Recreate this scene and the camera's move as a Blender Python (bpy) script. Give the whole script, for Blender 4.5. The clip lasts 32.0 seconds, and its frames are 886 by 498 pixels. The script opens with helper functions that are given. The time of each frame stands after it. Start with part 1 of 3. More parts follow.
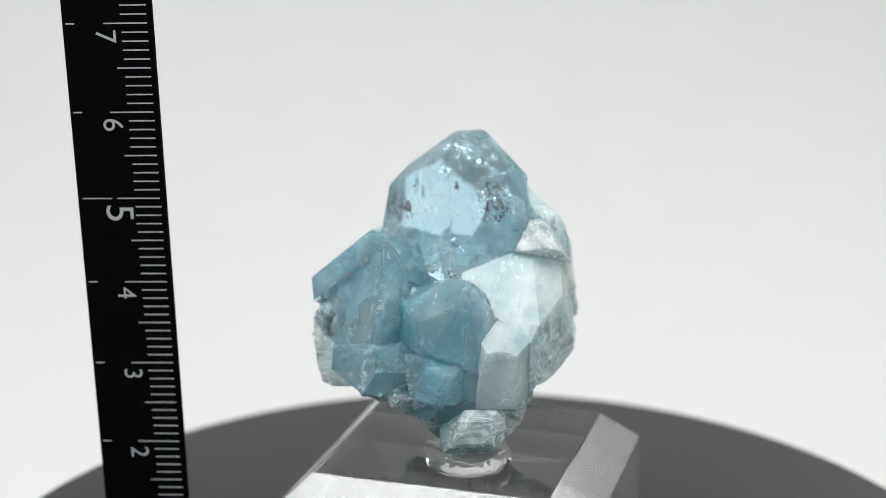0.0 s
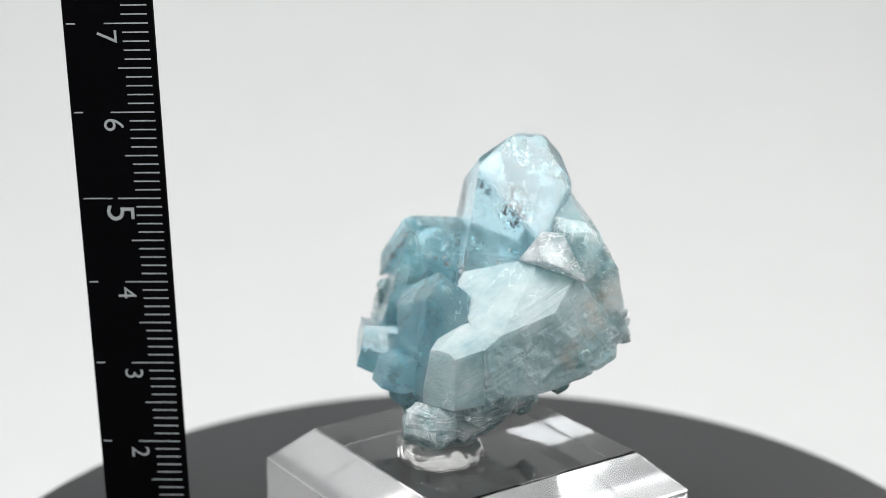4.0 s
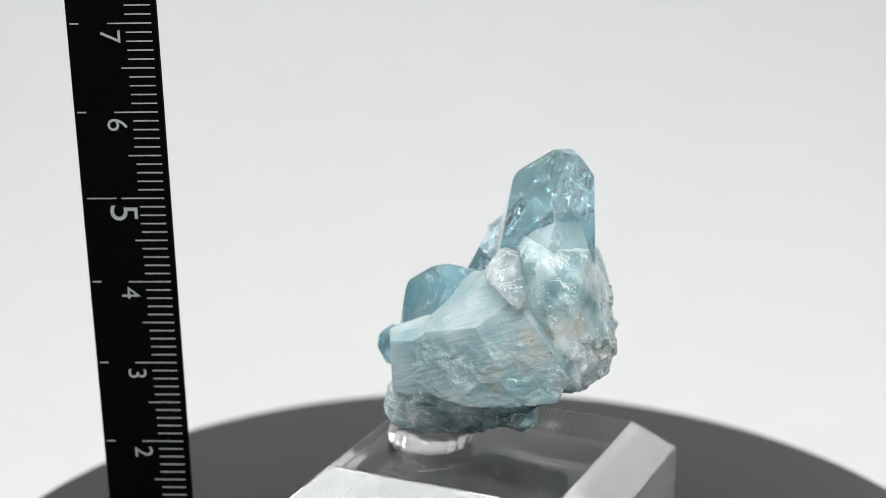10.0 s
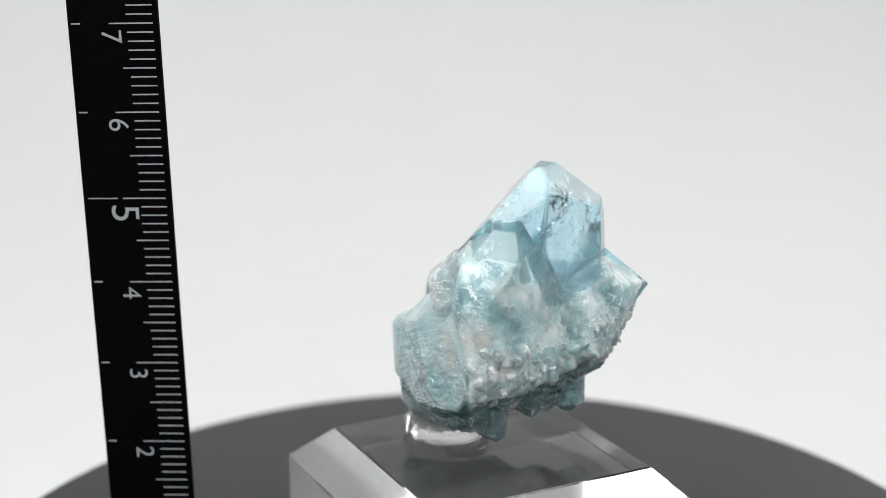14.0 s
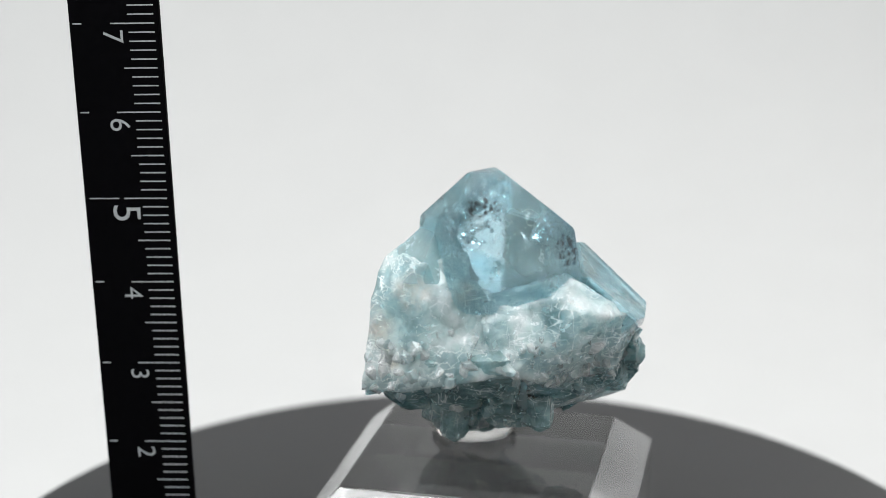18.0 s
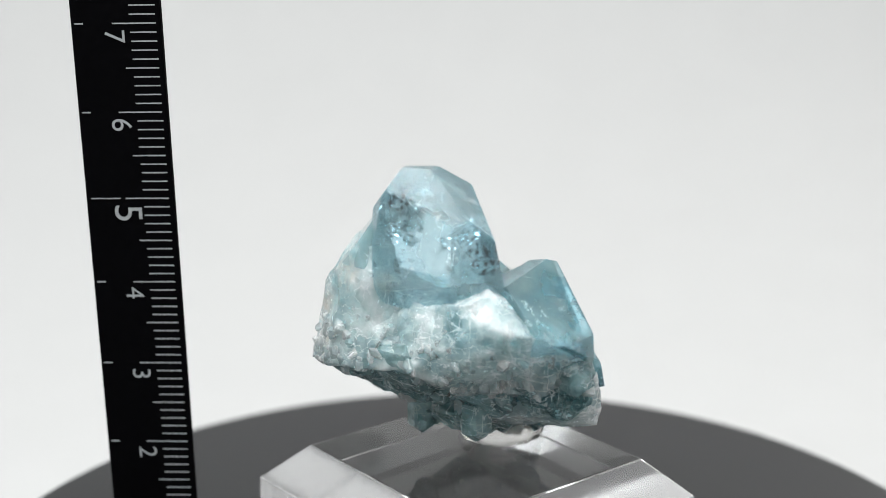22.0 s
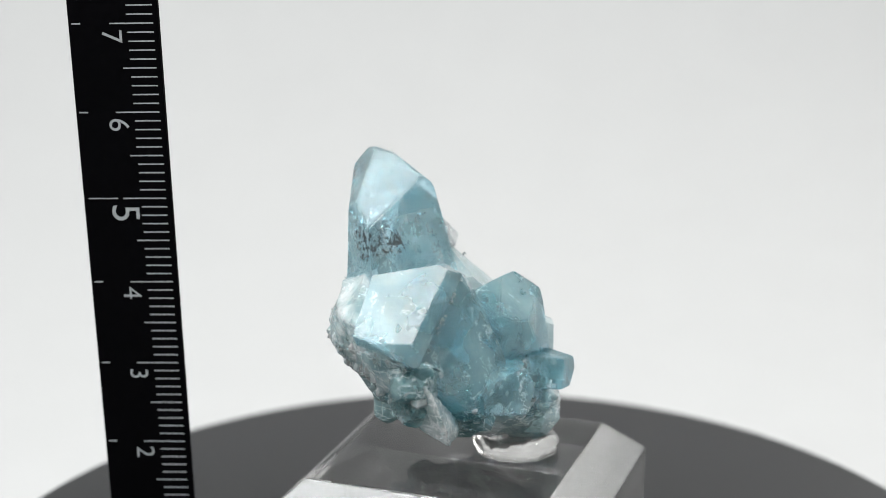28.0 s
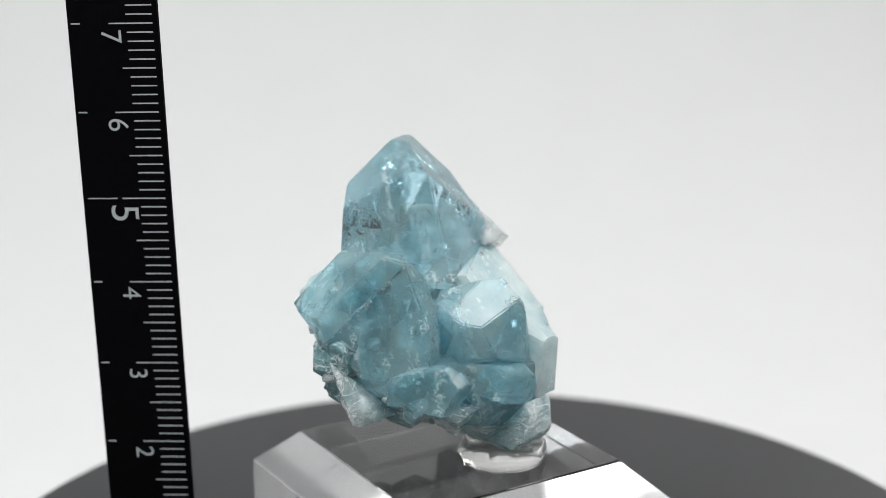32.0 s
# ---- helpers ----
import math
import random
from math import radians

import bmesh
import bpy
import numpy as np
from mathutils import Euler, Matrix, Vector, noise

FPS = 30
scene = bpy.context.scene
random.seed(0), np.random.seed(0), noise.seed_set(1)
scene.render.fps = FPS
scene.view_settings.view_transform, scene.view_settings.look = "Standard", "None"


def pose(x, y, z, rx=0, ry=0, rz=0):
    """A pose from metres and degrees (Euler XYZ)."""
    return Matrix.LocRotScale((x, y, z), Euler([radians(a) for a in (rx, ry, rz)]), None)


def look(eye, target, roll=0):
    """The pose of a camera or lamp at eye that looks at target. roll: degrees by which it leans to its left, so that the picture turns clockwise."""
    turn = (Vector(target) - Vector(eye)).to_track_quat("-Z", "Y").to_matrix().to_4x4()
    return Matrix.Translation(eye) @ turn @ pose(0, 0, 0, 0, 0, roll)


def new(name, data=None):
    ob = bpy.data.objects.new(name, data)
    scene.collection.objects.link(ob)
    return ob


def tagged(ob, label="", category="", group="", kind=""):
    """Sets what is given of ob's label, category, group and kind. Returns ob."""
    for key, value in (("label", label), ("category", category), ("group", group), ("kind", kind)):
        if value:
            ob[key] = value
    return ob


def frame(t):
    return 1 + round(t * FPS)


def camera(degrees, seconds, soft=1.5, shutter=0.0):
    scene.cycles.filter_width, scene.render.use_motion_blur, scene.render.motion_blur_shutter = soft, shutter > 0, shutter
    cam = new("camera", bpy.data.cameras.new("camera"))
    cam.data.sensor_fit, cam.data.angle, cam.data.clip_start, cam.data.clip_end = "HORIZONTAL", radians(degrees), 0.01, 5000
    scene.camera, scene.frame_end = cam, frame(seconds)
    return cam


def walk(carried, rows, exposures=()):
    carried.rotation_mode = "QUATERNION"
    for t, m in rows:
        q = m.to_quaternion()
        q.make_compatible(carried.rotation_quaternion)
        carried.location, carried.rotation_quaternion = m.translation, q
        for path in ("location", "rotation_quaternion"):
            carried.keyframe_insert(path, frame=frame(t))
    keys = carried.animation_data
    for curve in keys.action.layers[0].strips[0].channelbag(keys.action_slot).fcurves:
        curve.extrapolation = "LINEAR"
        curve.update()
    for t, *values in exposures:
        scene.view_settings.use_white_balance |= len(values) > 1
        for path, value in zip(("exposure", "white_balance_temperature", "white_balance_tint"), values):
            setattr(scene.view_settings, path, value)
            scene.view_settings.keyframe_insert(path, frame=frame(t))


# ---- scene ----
W_DEG = 9.743              # the table's turn, degrees a second, clockwise from above
EYE = (0.0, -0.1726, 0.0889)
YAW, PITCH = radians(-1.143), radians(15.511)

cam = camera(31.66, 32.0, soft=0.9)
cam.data.dof.use_dof = True
cam.data.dof.focus_distance = 0.173
cam.data.dof.aperture_fstop = 18.0
AIM = (EYE[0] + math.sin(YAW) * math.cos(PITCH), EYE[1] + math.cos(YAW) * math.cos(PITCH), EYE[2] - math.sin(PITCH))
walk(cam, [(0.0, look(EYE, AIM, -0.133)), (32.0, look(EYE, AIM, -0.133))])

# ---- light: a white photo tent with softboxes above and at both sides, an unseen pale fill sheet added in front ----
world = bpy.data.worlds.new("dim_room")
world.use_nodes = True
world.node_tree.nodes["Background"].inputs[0].default_value = (0.95, 0.98, 1.0, 1)
world.node_tree.nodes["Background"].inputs[1].default_value = 0.05
scene.world = world


def softbox(name, eye, target, size_x, size_y, watts, colour, spread):
    data = bpy.data.lights.new(name, "AREA")
    data.shape, data.size, data.size_y, data.energy, data.color = "RECTANGLE", size_x, size_y, watts, colour
    data.spread = radians(spread)
    ob = new(name, data)
    ob.matrix_world = look(eye, target)
    return ob


softbox("softbox_top", (0.0, -0.10, 0.44), (0, 0.07, 0.03), 0.46, 0.30, 1.56, (0.985, 0.995, 1.0), 130)
softbox("softbox_left", (-0.32, -0.07, 0.47), (0, 0.14, 0.14), 0.32, 0.30, 1.2, (0.95, 0.985, 1.0), 140)
softbox("softbox_right", (0.32, -0.08, 0.47), (0, 0.0, 0.04), 0.32, 0.30, 0.11, (1.0, 0.99, 0.97), 140)
softbox("softbox_rear", (0.30, 0.24, 0.21), (0, 0.0, 0.03), 0.22, 0.22, 0.16, (1.0, 0.985, 0.96), 110)
scene.view_settings.exposure = 0.05

# ---- materials ----


def material(name):
    m = bpy.data.materials.new(name)
    m.use_nodes = True
    nodes, links = m.node_tree.nodes, m.node_tree.links
    return m, nodes, links, nodes["Principled BSDF"]


def noise_node(nodes, links, scale, detail=6.0, rough=0.6, stretch=None):
    co = nodes.new("ShaderNodeTexCoord")
    n = nodes.new("ShaderNodeTexNoise")
    n.inputs["Scale"].default_value, n.inputs["Detail"].default_value, n.inputs["Roughness"].default_value = scale, detail, rough
    if stretch:
        mp = nodes.new("ShaderNodeMapping")
        mp.inputs["Scale"].default_value = stretch
        links.new(co.outputs["Object"], mp.inputs["Vector"])
        links.new(mp.outputs["Vector"], n.inputs["Vector"])
    else:
        links.new(co.outputs["Object"], n.inputs["Vector"])
    return n


def ramp(nodes, links, src, stops):
    r = nodes.new("ShaderNodeValToRGB")
    el = r.color_ramp.elements
    while len(el) < len(stops):
        el.new(0.5)
    for e, (p, c) in zip(el, stops):
        e.position, e.color = p, (*c, 1) if len(c) == 3 else c
    links.new(src, r.inputs["Fac"])
    return r


def bump(nodes, links, src, bsdf, strength, distance):
    b = nodes.new("ShaderNodeBump")
    b.inputs["Strength"].default_value, b.inputs["Distance"].default_value = strength, distance
    links.new(src, b.inputs["Height"])
    links.new(b.outputs["Normal"], bsdf.inputs["Normal"])
    return b


def plain(name, colour, rough, metal=0.0, grain=0.0, scale=900.0, vary=0.16):
    m, nodes, links, p = material(name)
    n = noise_node(nodes, links, scale)
    lo, hi = [c * (1 - vary) for c in colour], [min(1, c * (1 + vary)) for c in colour]
    r = ramp(nodes, links, n.outputs["Fac"], [(0.3, lo), (0.7, hi)])
    links.new(r.outputs["Color"], p.inputs["Base Color"])
    p.inputs["Roughness"].default_value, p.inputs["Metallic"].default_value = rough, metal
    if grain:
        bump(nodes, links, n.outputs["Fac"], p, grain, 0.0002)
    return m


def along(nodes, links, way, squeeze=0.05):
    """Object coordinates squeezed along a direction, for striations that run that way."""
    d = Vector(way).normalized()
    e1 = d.orthogonal().normalized()
    e2 = d.cross(e1)
    co = nodes.new("ShaderNodeTexCoord")
    put = nodes.new("ShaderNodeCombineXYZ")
    for k, (axis, scale) in enumerate(((e1, 1.0), (e2, 1.0), (d, squeeze))):
        dot = nodes.new("ShaderNodeVectorMath")
        dot.operation = "DOT_PRODUCT"
        dot.inputs[1].default_value = axis * scale
        links.new(co.outputs["Object"], dot.inputs[0])
        links.new(dot.outputs["Value"], put.inputs[k])
    return put


def maths(nodes, links, op, a, b, clamp=False):
    m = nodes.new("ShaderNodeMath")
    m.operation, m.use_clamp = op, clamp
    for k, v in enumerate((a, b)):
        if isinstance(v, (int, float)):
            m.inputs[k].default_value = v
        else:
            links.new(v, m.inputs[k])
    return m.outputs[0]


def blend(nodes, links, fac, a, b):
    m = nodes.new("ShaderNodeMix")
    m.data_type = "RGBA"
    links.new(fac, m.inputs["Factor"])
    for key, v in (("A", a), ("B", b)):
        sock = [i for i in m.inputs if i.name == key and i.type == "RGBA"][0]
        if isinstance(v, tuple):
            sock.default_value = (*v, 1)
        else:
            links.new(v, sock)
    return [o for o in m.outputs if o.type == "RGBA"][0]


def nearness(nodes, links, spots):
    """1 at each spot (x, y, z, radius in mm), falling to 0 at its radius."""
    co = nodes.new("ShaderNodeTexCoord")
    mask = None
    for x, y, z, r in spots:
        d = nodes.new("ShaderNodeVectorMath")
        d.operation = "DISTANCE"
        links.new(co.outputs["Object"], d.inputs[0])
        d.inputs[1].default_value = (x * 0.001, y * 0.001, z * 0.001)
        near = maths(nodes, links, "SUBTRACT", 1.0, maths(nodes, links, "DIVIDE", d.outputs["Value"], r * 0.001), True)
        mask = near if mask is None else maths(nodes, links, "MAXIMUM", mask, near)
    return mask


def shards(nodes, links, scale, slope):
    """The height of small broken facets, each tilted its own way."""
    co = nodes.new("ShaderNodeTexCoord")
    wob = noise_node(nodes, links, scale * 0.4, 3.0, 0.5)
    warp = nodes.new("ShaderNodeVectorMath")
    warp.operation = "MULTIPLY_ADD"
    links.new(wob.outputs["Color"], warp.inputs[0])
    warp.inputs[1].default_value = (1.6 / scale,) * 3
    links.new(co.outputs["Object"], warp.inputs[2])
    v = nodes.new("ShaderNodeTexVoronoi")
    v.inputs["Scale"].default_value = scale
    links.new(warp.outputs["Vector"], v.inputs["Vector"])
    off = nodes.new("ShaderNodeVectorMath")
    off.operation = "SUBTRACT"
    links.new(warp.outputs["Vector"], off.inputs[0])
    links.new(v.outputs["Position"], off.inputs[1])
    tilt = nodes.new("ShaderNodeVectorMath")
    tilt.operation = "SUBTRACT"
    links.new(v.outputs["Color"], tilt.inputs[0])
    tilt.inputs[1].default_value = (0.5, 0.5, 0.5)
    dot = nodes.new("ShaderNodeVectorMath")
    dot.operation = "DOT_PRODUCT"
    links.new(off.outputs["Vector"], dot.inputs[0])
    links.new(tilt.outputs["Vector"], dot.inputs[1])
    return maths(nodes, links, "MULTIPLY", dot.outputs["Value"], slope)


def gem(name, tint, deep, clear, rough, cloud, relief=0.15, way=None, ice=0.0, cracks=0.7, spots=(), stain=(0.03, 0.028, 0.025), patches=()):
    """A cloudy gem: tinted glass over a milky body that light seeps through. spots: (x, y, z, radius) in mm of
    dark specks; way: the striations' direction; ice: relief of small broken facets."""
    m, nodes, links, p = material(name)
    veil = noise_node(nodes, links, 150.0, 8.0, 0.6)
    fine = noise_node(nodes, links, 1300.0 if not way else 1900.0, 5.0, 0.6)
    if way:
        links.new(along(nodes, links, way).outputs[0], fine.inputs["Vector"])
    colour = ramp(nodes, links, veil.outputs["Fac"], [(0.34, deep), (0.64, tint)]).outputs["Color"]
    streak = noise_node(nodes, links, 520.0, 4.0, 0.55)
    if way:
        links.new(along(nodes, links, way, 0.12).outputs[0], streak.inputs["Vector"])
    pale = ramp(nodes, links, streak.outputs["Fac"], [(0.6, (0, 0, 0)), (0.78, (0.4, 0.4, 0.4))]).outputs["Color"]
    colour = blend(nodes, links, pale, colour, (0.88, 0.94, 0.95))
    glass = ramp(nodes, links, veil.outputs["Fac"], [(0.36, (clear,) * 3), (0.7, (clear * (1 - cloud),) * 3)]).outputs["Color"]
    if ice and not way:
        marble = noise_node(nodes, links, 620.0, 9.0, 0.72, (1.0, 1.0, 0.55))
        colour = ramp(nodes, links, marble.outputs["Fac"], [(0.3, deep), (0.62, tint)]).outputs["Color"]
        glass = ramp(nodes, links, marble.outputs["Fac"], [(0.38, (min(0.97, clear + 0.22),) * 3), (0.62, (clear - 0.20,) * 3)]).outputs["Color"]
    if spots:
        mask = nearness(nodes, links, spots)
        speck = noise_node(nodes, links, 1700.0, 4.0, 0.75)
        dots = maths(nodes, links, "ADD", speck.outputs["Fac"], maths(nodes, links, "MULTIPLY", maths(nodes, links, "POWER", mask, 0.5), 0.2))
        dots = ramp(nodes, links, dots, [(0.655, (0, 0, 0)), (0.695, (0.95, 0.95, 0.95))]).outputs["Color"]
        dots = maths(nodes, links, "MULTIPLY", dots, maths(nodes, links, "MULTIPLY", mask, 3.0, True))
        colour = blend(nodes, links, dots, colour, stain)
        glass = maths(nodes, links, "MULTIPLY", glass, maths(nodes, links, "SUBTRACT", 1.0, dots))
    if patches:
        rust = ramp(nodes, links, noise_node(nodes, links, 420.0, 6.0, 0.7).outputs["Fac"], [(0.36, (0, 0, 0)), (0.6, (0.9, 0.9, 0.9))]).outputs["Color"]
        rust = maths(nodes, links, "MULTIPLY", maths(nodes, links, "MULTIPLY", nearness(nodes, links, patches), 2.0, True), rust)
        colour = blend(nodes, links, rust, colour, (0.90, 0.86, 0.77))
    crack = nodes.new("ShaderNodeTexVoronoi")
    crack.feature = "DISTANCE_TO_EDGE"
    crack.inputs["Scale"].default_value = 360.0
    bent = nodes.new("ShaderNodeVectorMath")
    bent.operation = "MULTIPLY_ADD"
    co3 = nodes.new("ShaderNodeTexCoord")
    wob = noise_node(nodes, links, 420.0, 5.0, 0.65)
    links.new(wob.outputs["Color"], bent.inputs[0])
    bent.inputs[1].default_value = (0.008, 0.008, 0.008)
    links.new(co3.outputs["Object"], bent.inputs[2])
    links.new(bent.outputs["Vector"], crack.inputs["Vector"])
    line = ramp(nodes, links, crack.outputs["Distance"], [(0.0, (1, 1, 1)), (0.035, (0, 0, 0))]).outputs["Color"]
    line = maths(nodes, links, "MULTIPLY", line, ramp(nodes, links, streak.outputs["Fac"], [(0.56, (0, 0, 0)), (0.62, (cracks,) * 3)]).outputs["Color"])
    colour = blend(nodes, links, line, colour, (0.93, 0.96, 0.96))
    glass = maths(nodes, links, "MULTIPLY", glass, maths(nodes, links, "SUBTRACT", 1.0, maths(nodes, links, "MULTIPLY", line, 0.7)))
    grit = ramp(nodes, links, noise_node(nodes, links, 2600.0, 2.0, 0.5).outputs["Fac"], [(0.72, (0, 0, 0)), (0.76, (0.8, 0.8, 0.8))]).outputs["Color"]
    colour = blend(nodes, links, grit, colour, (0.12, 0.13, 0.13))
    glass = maths(nodes, links, "MULTIPLY", glass, maths(nodes, links, "SUBTRACT", 1.0, grit))
    links.new(colour, p.inputs["Base Color"])
    links.new(glass, p.inputs["Transmission Weight"])
    q = ramp(nodes, links, fine.outputs["Fac"], [(0.35, (rough,) * 3), (0.75, (min(1, rough * 2.2 + 0.015),) * 3)])
    links.new(q.outputs["Color"], p.inputs["Roughness"])
    p.inputs["IOR"].default_value = 1.5 if way and ice else 1.6
    p.inputs["Subsurface Weight"].default_value = 0.8
    p.inputs["Subsurface Radius"].default_value = (1.0, 1.0, 1.0)
    p.inputs["Subsurface Scale"].default_value = 0.002
    if ice:
        height = maths(nodes, links, "ADD", maths(nodes, links, "MULTIPLY", fine.outputs["Fac"], 0.0007 if way else 0.00005), shards(nodes, links, 430.0, ice))
        height = maths(nodes, links, "ADD", height, shards(nodes, links, 1300.0, ice * 0.35))
        bump(nodes, links, height, p, relief, 1.0)
    else:
        bump(nodes, links, fine.outputs["Fac"], p, relief, 0.0002)
    return m


def icy(name, tint, deep, clear, relief, coarse=1.0, spots=(), stain=(0.03, 0.028, 0.025), patches=()):
    """Translucent quartz: milky body under broken glassy facets, with white wisps where it has cracked."""
    m, nodes, links, p = material(name)
    veil = noise_node(nodes, links, 190.0, 6.0, 0.6)
    colour = ramp(nodes, links, veil.outputs["Fac"], [(0.34, deep), (0.62, tint)]).outputs["Color"]
    glass = ramp(nodes, links, veil.outputs["Fac"], [(0.36, (min(0.95, clear + 0.2),) * 3), (0.64, (clear - 0.15,) * 3)]).outputs["Color"]
    wisps = None
    for scale, stretch, width in ((260.0, (0.5, 0.5, 2.4), 0.016), (260.0, (2.2, 1.4, 0.5), 0.016), (560.0, (1.0, 0.6, 1.8), 0.018)):
        n = noise_node(nodes, links, scale, 3.0, 0.5, stretch)
        edge = maths(nodes, links, "ABSOLUTE", maths(nodes, links, "SUBTRACT", n.outputs["Fac"], 0.5), 0.0)
        thread = ramp(nodes, links, edge, [(0.0, (1, 1, 1)), (width, (0, 0, 0))]).outputs["Color"]
        where = ramp(nodes, links, noise_node(nodes, links, scale * 0.55, 4.0, 0.6).outputs["Fac"], [(0.46, (0, 0, 0)), (0.58, (0.85, 0.85, 0.85))]).outputs["Color"]
        thread = maths(nodes, links, "MULTIPLY", thread, where)
        wisps = thread if wisps is None else maths(nodes, links, "MAXIMUM", wisps, thread)
    colour = blend(nodes, links, wisps, colour, (0.95, 0.985, 0.985))
    glass = maths(nodes, links, "MULTIPLY", glass, maths(nodes, links, "SUBTRACT", 1.0, maths(nodes, links, "MULTIPLY", wisps, 0.75)))
    if spots:
        mask = nearness(nodes, links, spots)
        speck = noise_node(nodes, links, 1700.0, 4.0, 0.75)
        dots = maths(nodes, links, "ADD", speck.outputs["Fac"], maths(nodes, links, "MULTIPLY", maths(nodes, links, "POWER", mask, 0.5), 0.2))
        dots = ramp(nodes, links, dots, [(0.655, (0, 0, 0)), (0.695, (0.95, 0.95, 0.95))]).outputs["Color"]
        dots = maths(nodes, links, "MULTIPLY", dots, maths(nodes, links, "MULTIPLY", mask, 3.0, True))
        colour = blend(nodes, links, dots, colour, stain)
        glass = maths(nodes, links, "MULTIPLY", glass, maths(nodes, links, "SUBTRACT", 1.0, dots))
    if patches:
        rust = ramp(nodes, links, noise_node(nodes, links, 420.0, 6.0, 0.7).outputs["Fac"], [(0.36, (0, 0, 0)), (0.6, (0.9, 0.9, 0.9))]).outputs["Color"]
        rust = maths(nodes, links, "MULTIPLY", maths(nodes, links, "MULTIPLY", nearness(nodes, links, patches), 2.0, True), rust)
        colour = blend(nodes, links, rust, colour, (0.90, 0.86, 0.77))
    links.new(colour, p.inputs["Base Color"])
    links.new(glass, p.inputs["Transmission Weight"])
    q = ramp(nodes, links, noise_node(nodes, links, 700.0, 4.0, 0.6).outputs["Fac"], [(0.4, (0.04, 0.04, 0.04)), (0.7, (0.32, 0.32, 0.32))])
    links.new(q.outputs["Color"], p.inputs["Roughness"])
    p.inputs["IOR"].default_value = 1.5
    p.inputs["Subsurface Weight"].default_value = 0.9
    p.inputs["Subsurface Radius"].default_value = (1.0, 1.0, 1.0)
    p.inputs["Subsurface Scale"].default_value = 0.0028
    height = maths(nodes, links, "ADD", shards(nodes, links, 300.0 * coarse, 0.50), shards(nodes, links, 950.0 * coarse, 0.55))
    height = maths(nodes, links, "ADD", height, maths(nodes, links, "MULTIPLY", wisps, 0.00006))
    bump(nodes, links, height, p, relief, 1.0)
    return m


STAINS = ((11.4, 7.7, 33.0, 3.2), (11.0, 11.5, 35.6, 3.2), (7.4, 13.2, 40.0, 2.6), (10.8, 4.3, 29.5, 2.4), (9.0, 13.6, 33.0, 2.6), (2.0, 13.6, 40.0, 2.0))
UPRIGHT = (0.0, 0.2, 1.0)
AQUA = gem("aquamarine", (0.645, 0.918, 1.0), (0.43, 0.83, 1.0), 0.90, 0.012, 0.10, 0.22, UPRIGHT, cracks=0.8)
AQUA_MAIN = gem("aquamarine_with_inclusions", (0.70, 0.925, 1.0), (0.52, 0.85, 1.0), 0.925, 0.012, 0.10, 0.14, UPRIGHT, cracks=0.8,
                spots=((2.4, 5.0, 46.0, 3.0), (3.2, 3.9, 44.6, 2.2), (-8.5, 10.5, 44.0, 3.4), (-7.9, 8.4, 43.8, 2.4), (0.0, 13.1, 49.5, 2.6), (-1.9, 4.3, 47.5, 0.8)))
AQUA_PALE = gem("watery_aquamarine", (0.74, 0.935, 0.98), (0.56, 0.87, 0.95), 0.88, 0.02, 0.15, 0.35, UPRIGHT)
ICE = icy("icy_quartz", (0.82, 0.96, 0.975), (0.52, 0.82, 0.865), 0.53, 0.8, patches=STAINS)
PALE = gem("pale_aquamarine", (0.84, 0.96, 0.98), (0.60, 0.875, 0.925), 0.66, 0.06, 0.25, 0.5, (21, 61, 27), ice=0.25, spots=((4.9, -3.6, 22.6, 1.5),), patches=STAINS)
CLEAR = gem("clear_quartz", (0.97, 0.985, 0.985), (0.84, 0.94, 0.95), 0.92, 0.03, 0.15, 0.4, ice=1.0)
QUARTZ = icy("cloudy_quartz", (0.82, 0.95, 0.96), (0.54, 0.82, 0.86), 0.55, 0.7)
FROST = icy("frosty_quartz", (0.93, 0.98, 0.98), (0.74, 0.92, 0.935), 0.60, 0.6)
MATRIX = icy("druse", (0.54, 0.78, 0.80), (0.22, 0.47, 0.51), 0.68, 0.8, 1.2, spots=((4.9, -3.6, 22.6, 1.6), (-5.0, 10.0, 28.0, 2.5)), stain=(0.06, 0.045, 0.03))
BLACK = plain("black_turntable", (0.0165, 0.0165, 0.0175), 0.55, 0, 0.2, 1500)
PAPER = plain("white_paper", (0.50, 0.50, 0.495), 0.95, 0, 0.02, 60, 0.012)
RULER = plain("black_ruler", (0.0025, 0.0025, 0.003), 0.75, 0, 0.1, 800)
RULER.node_tree.nodes["Principled BSDF"].inputs["Specular IOR Level"].default_value = 0.01
PRINT = plain("white_print", (0.35, 0.37, 0.38), 0.7, 0, 0.2, 1800)


def glassy(name, colour, rough, ior):
    m, nodes, links, p = material(name)
    p.inputs["Base Color"].default_value = (*colour, 1)
    p.inputs["Transmission Weight"].default_value, p.inputs["Roughness"].default_value, p.inputs["IOR"].default_value = 1.0, rough, ior
    return m


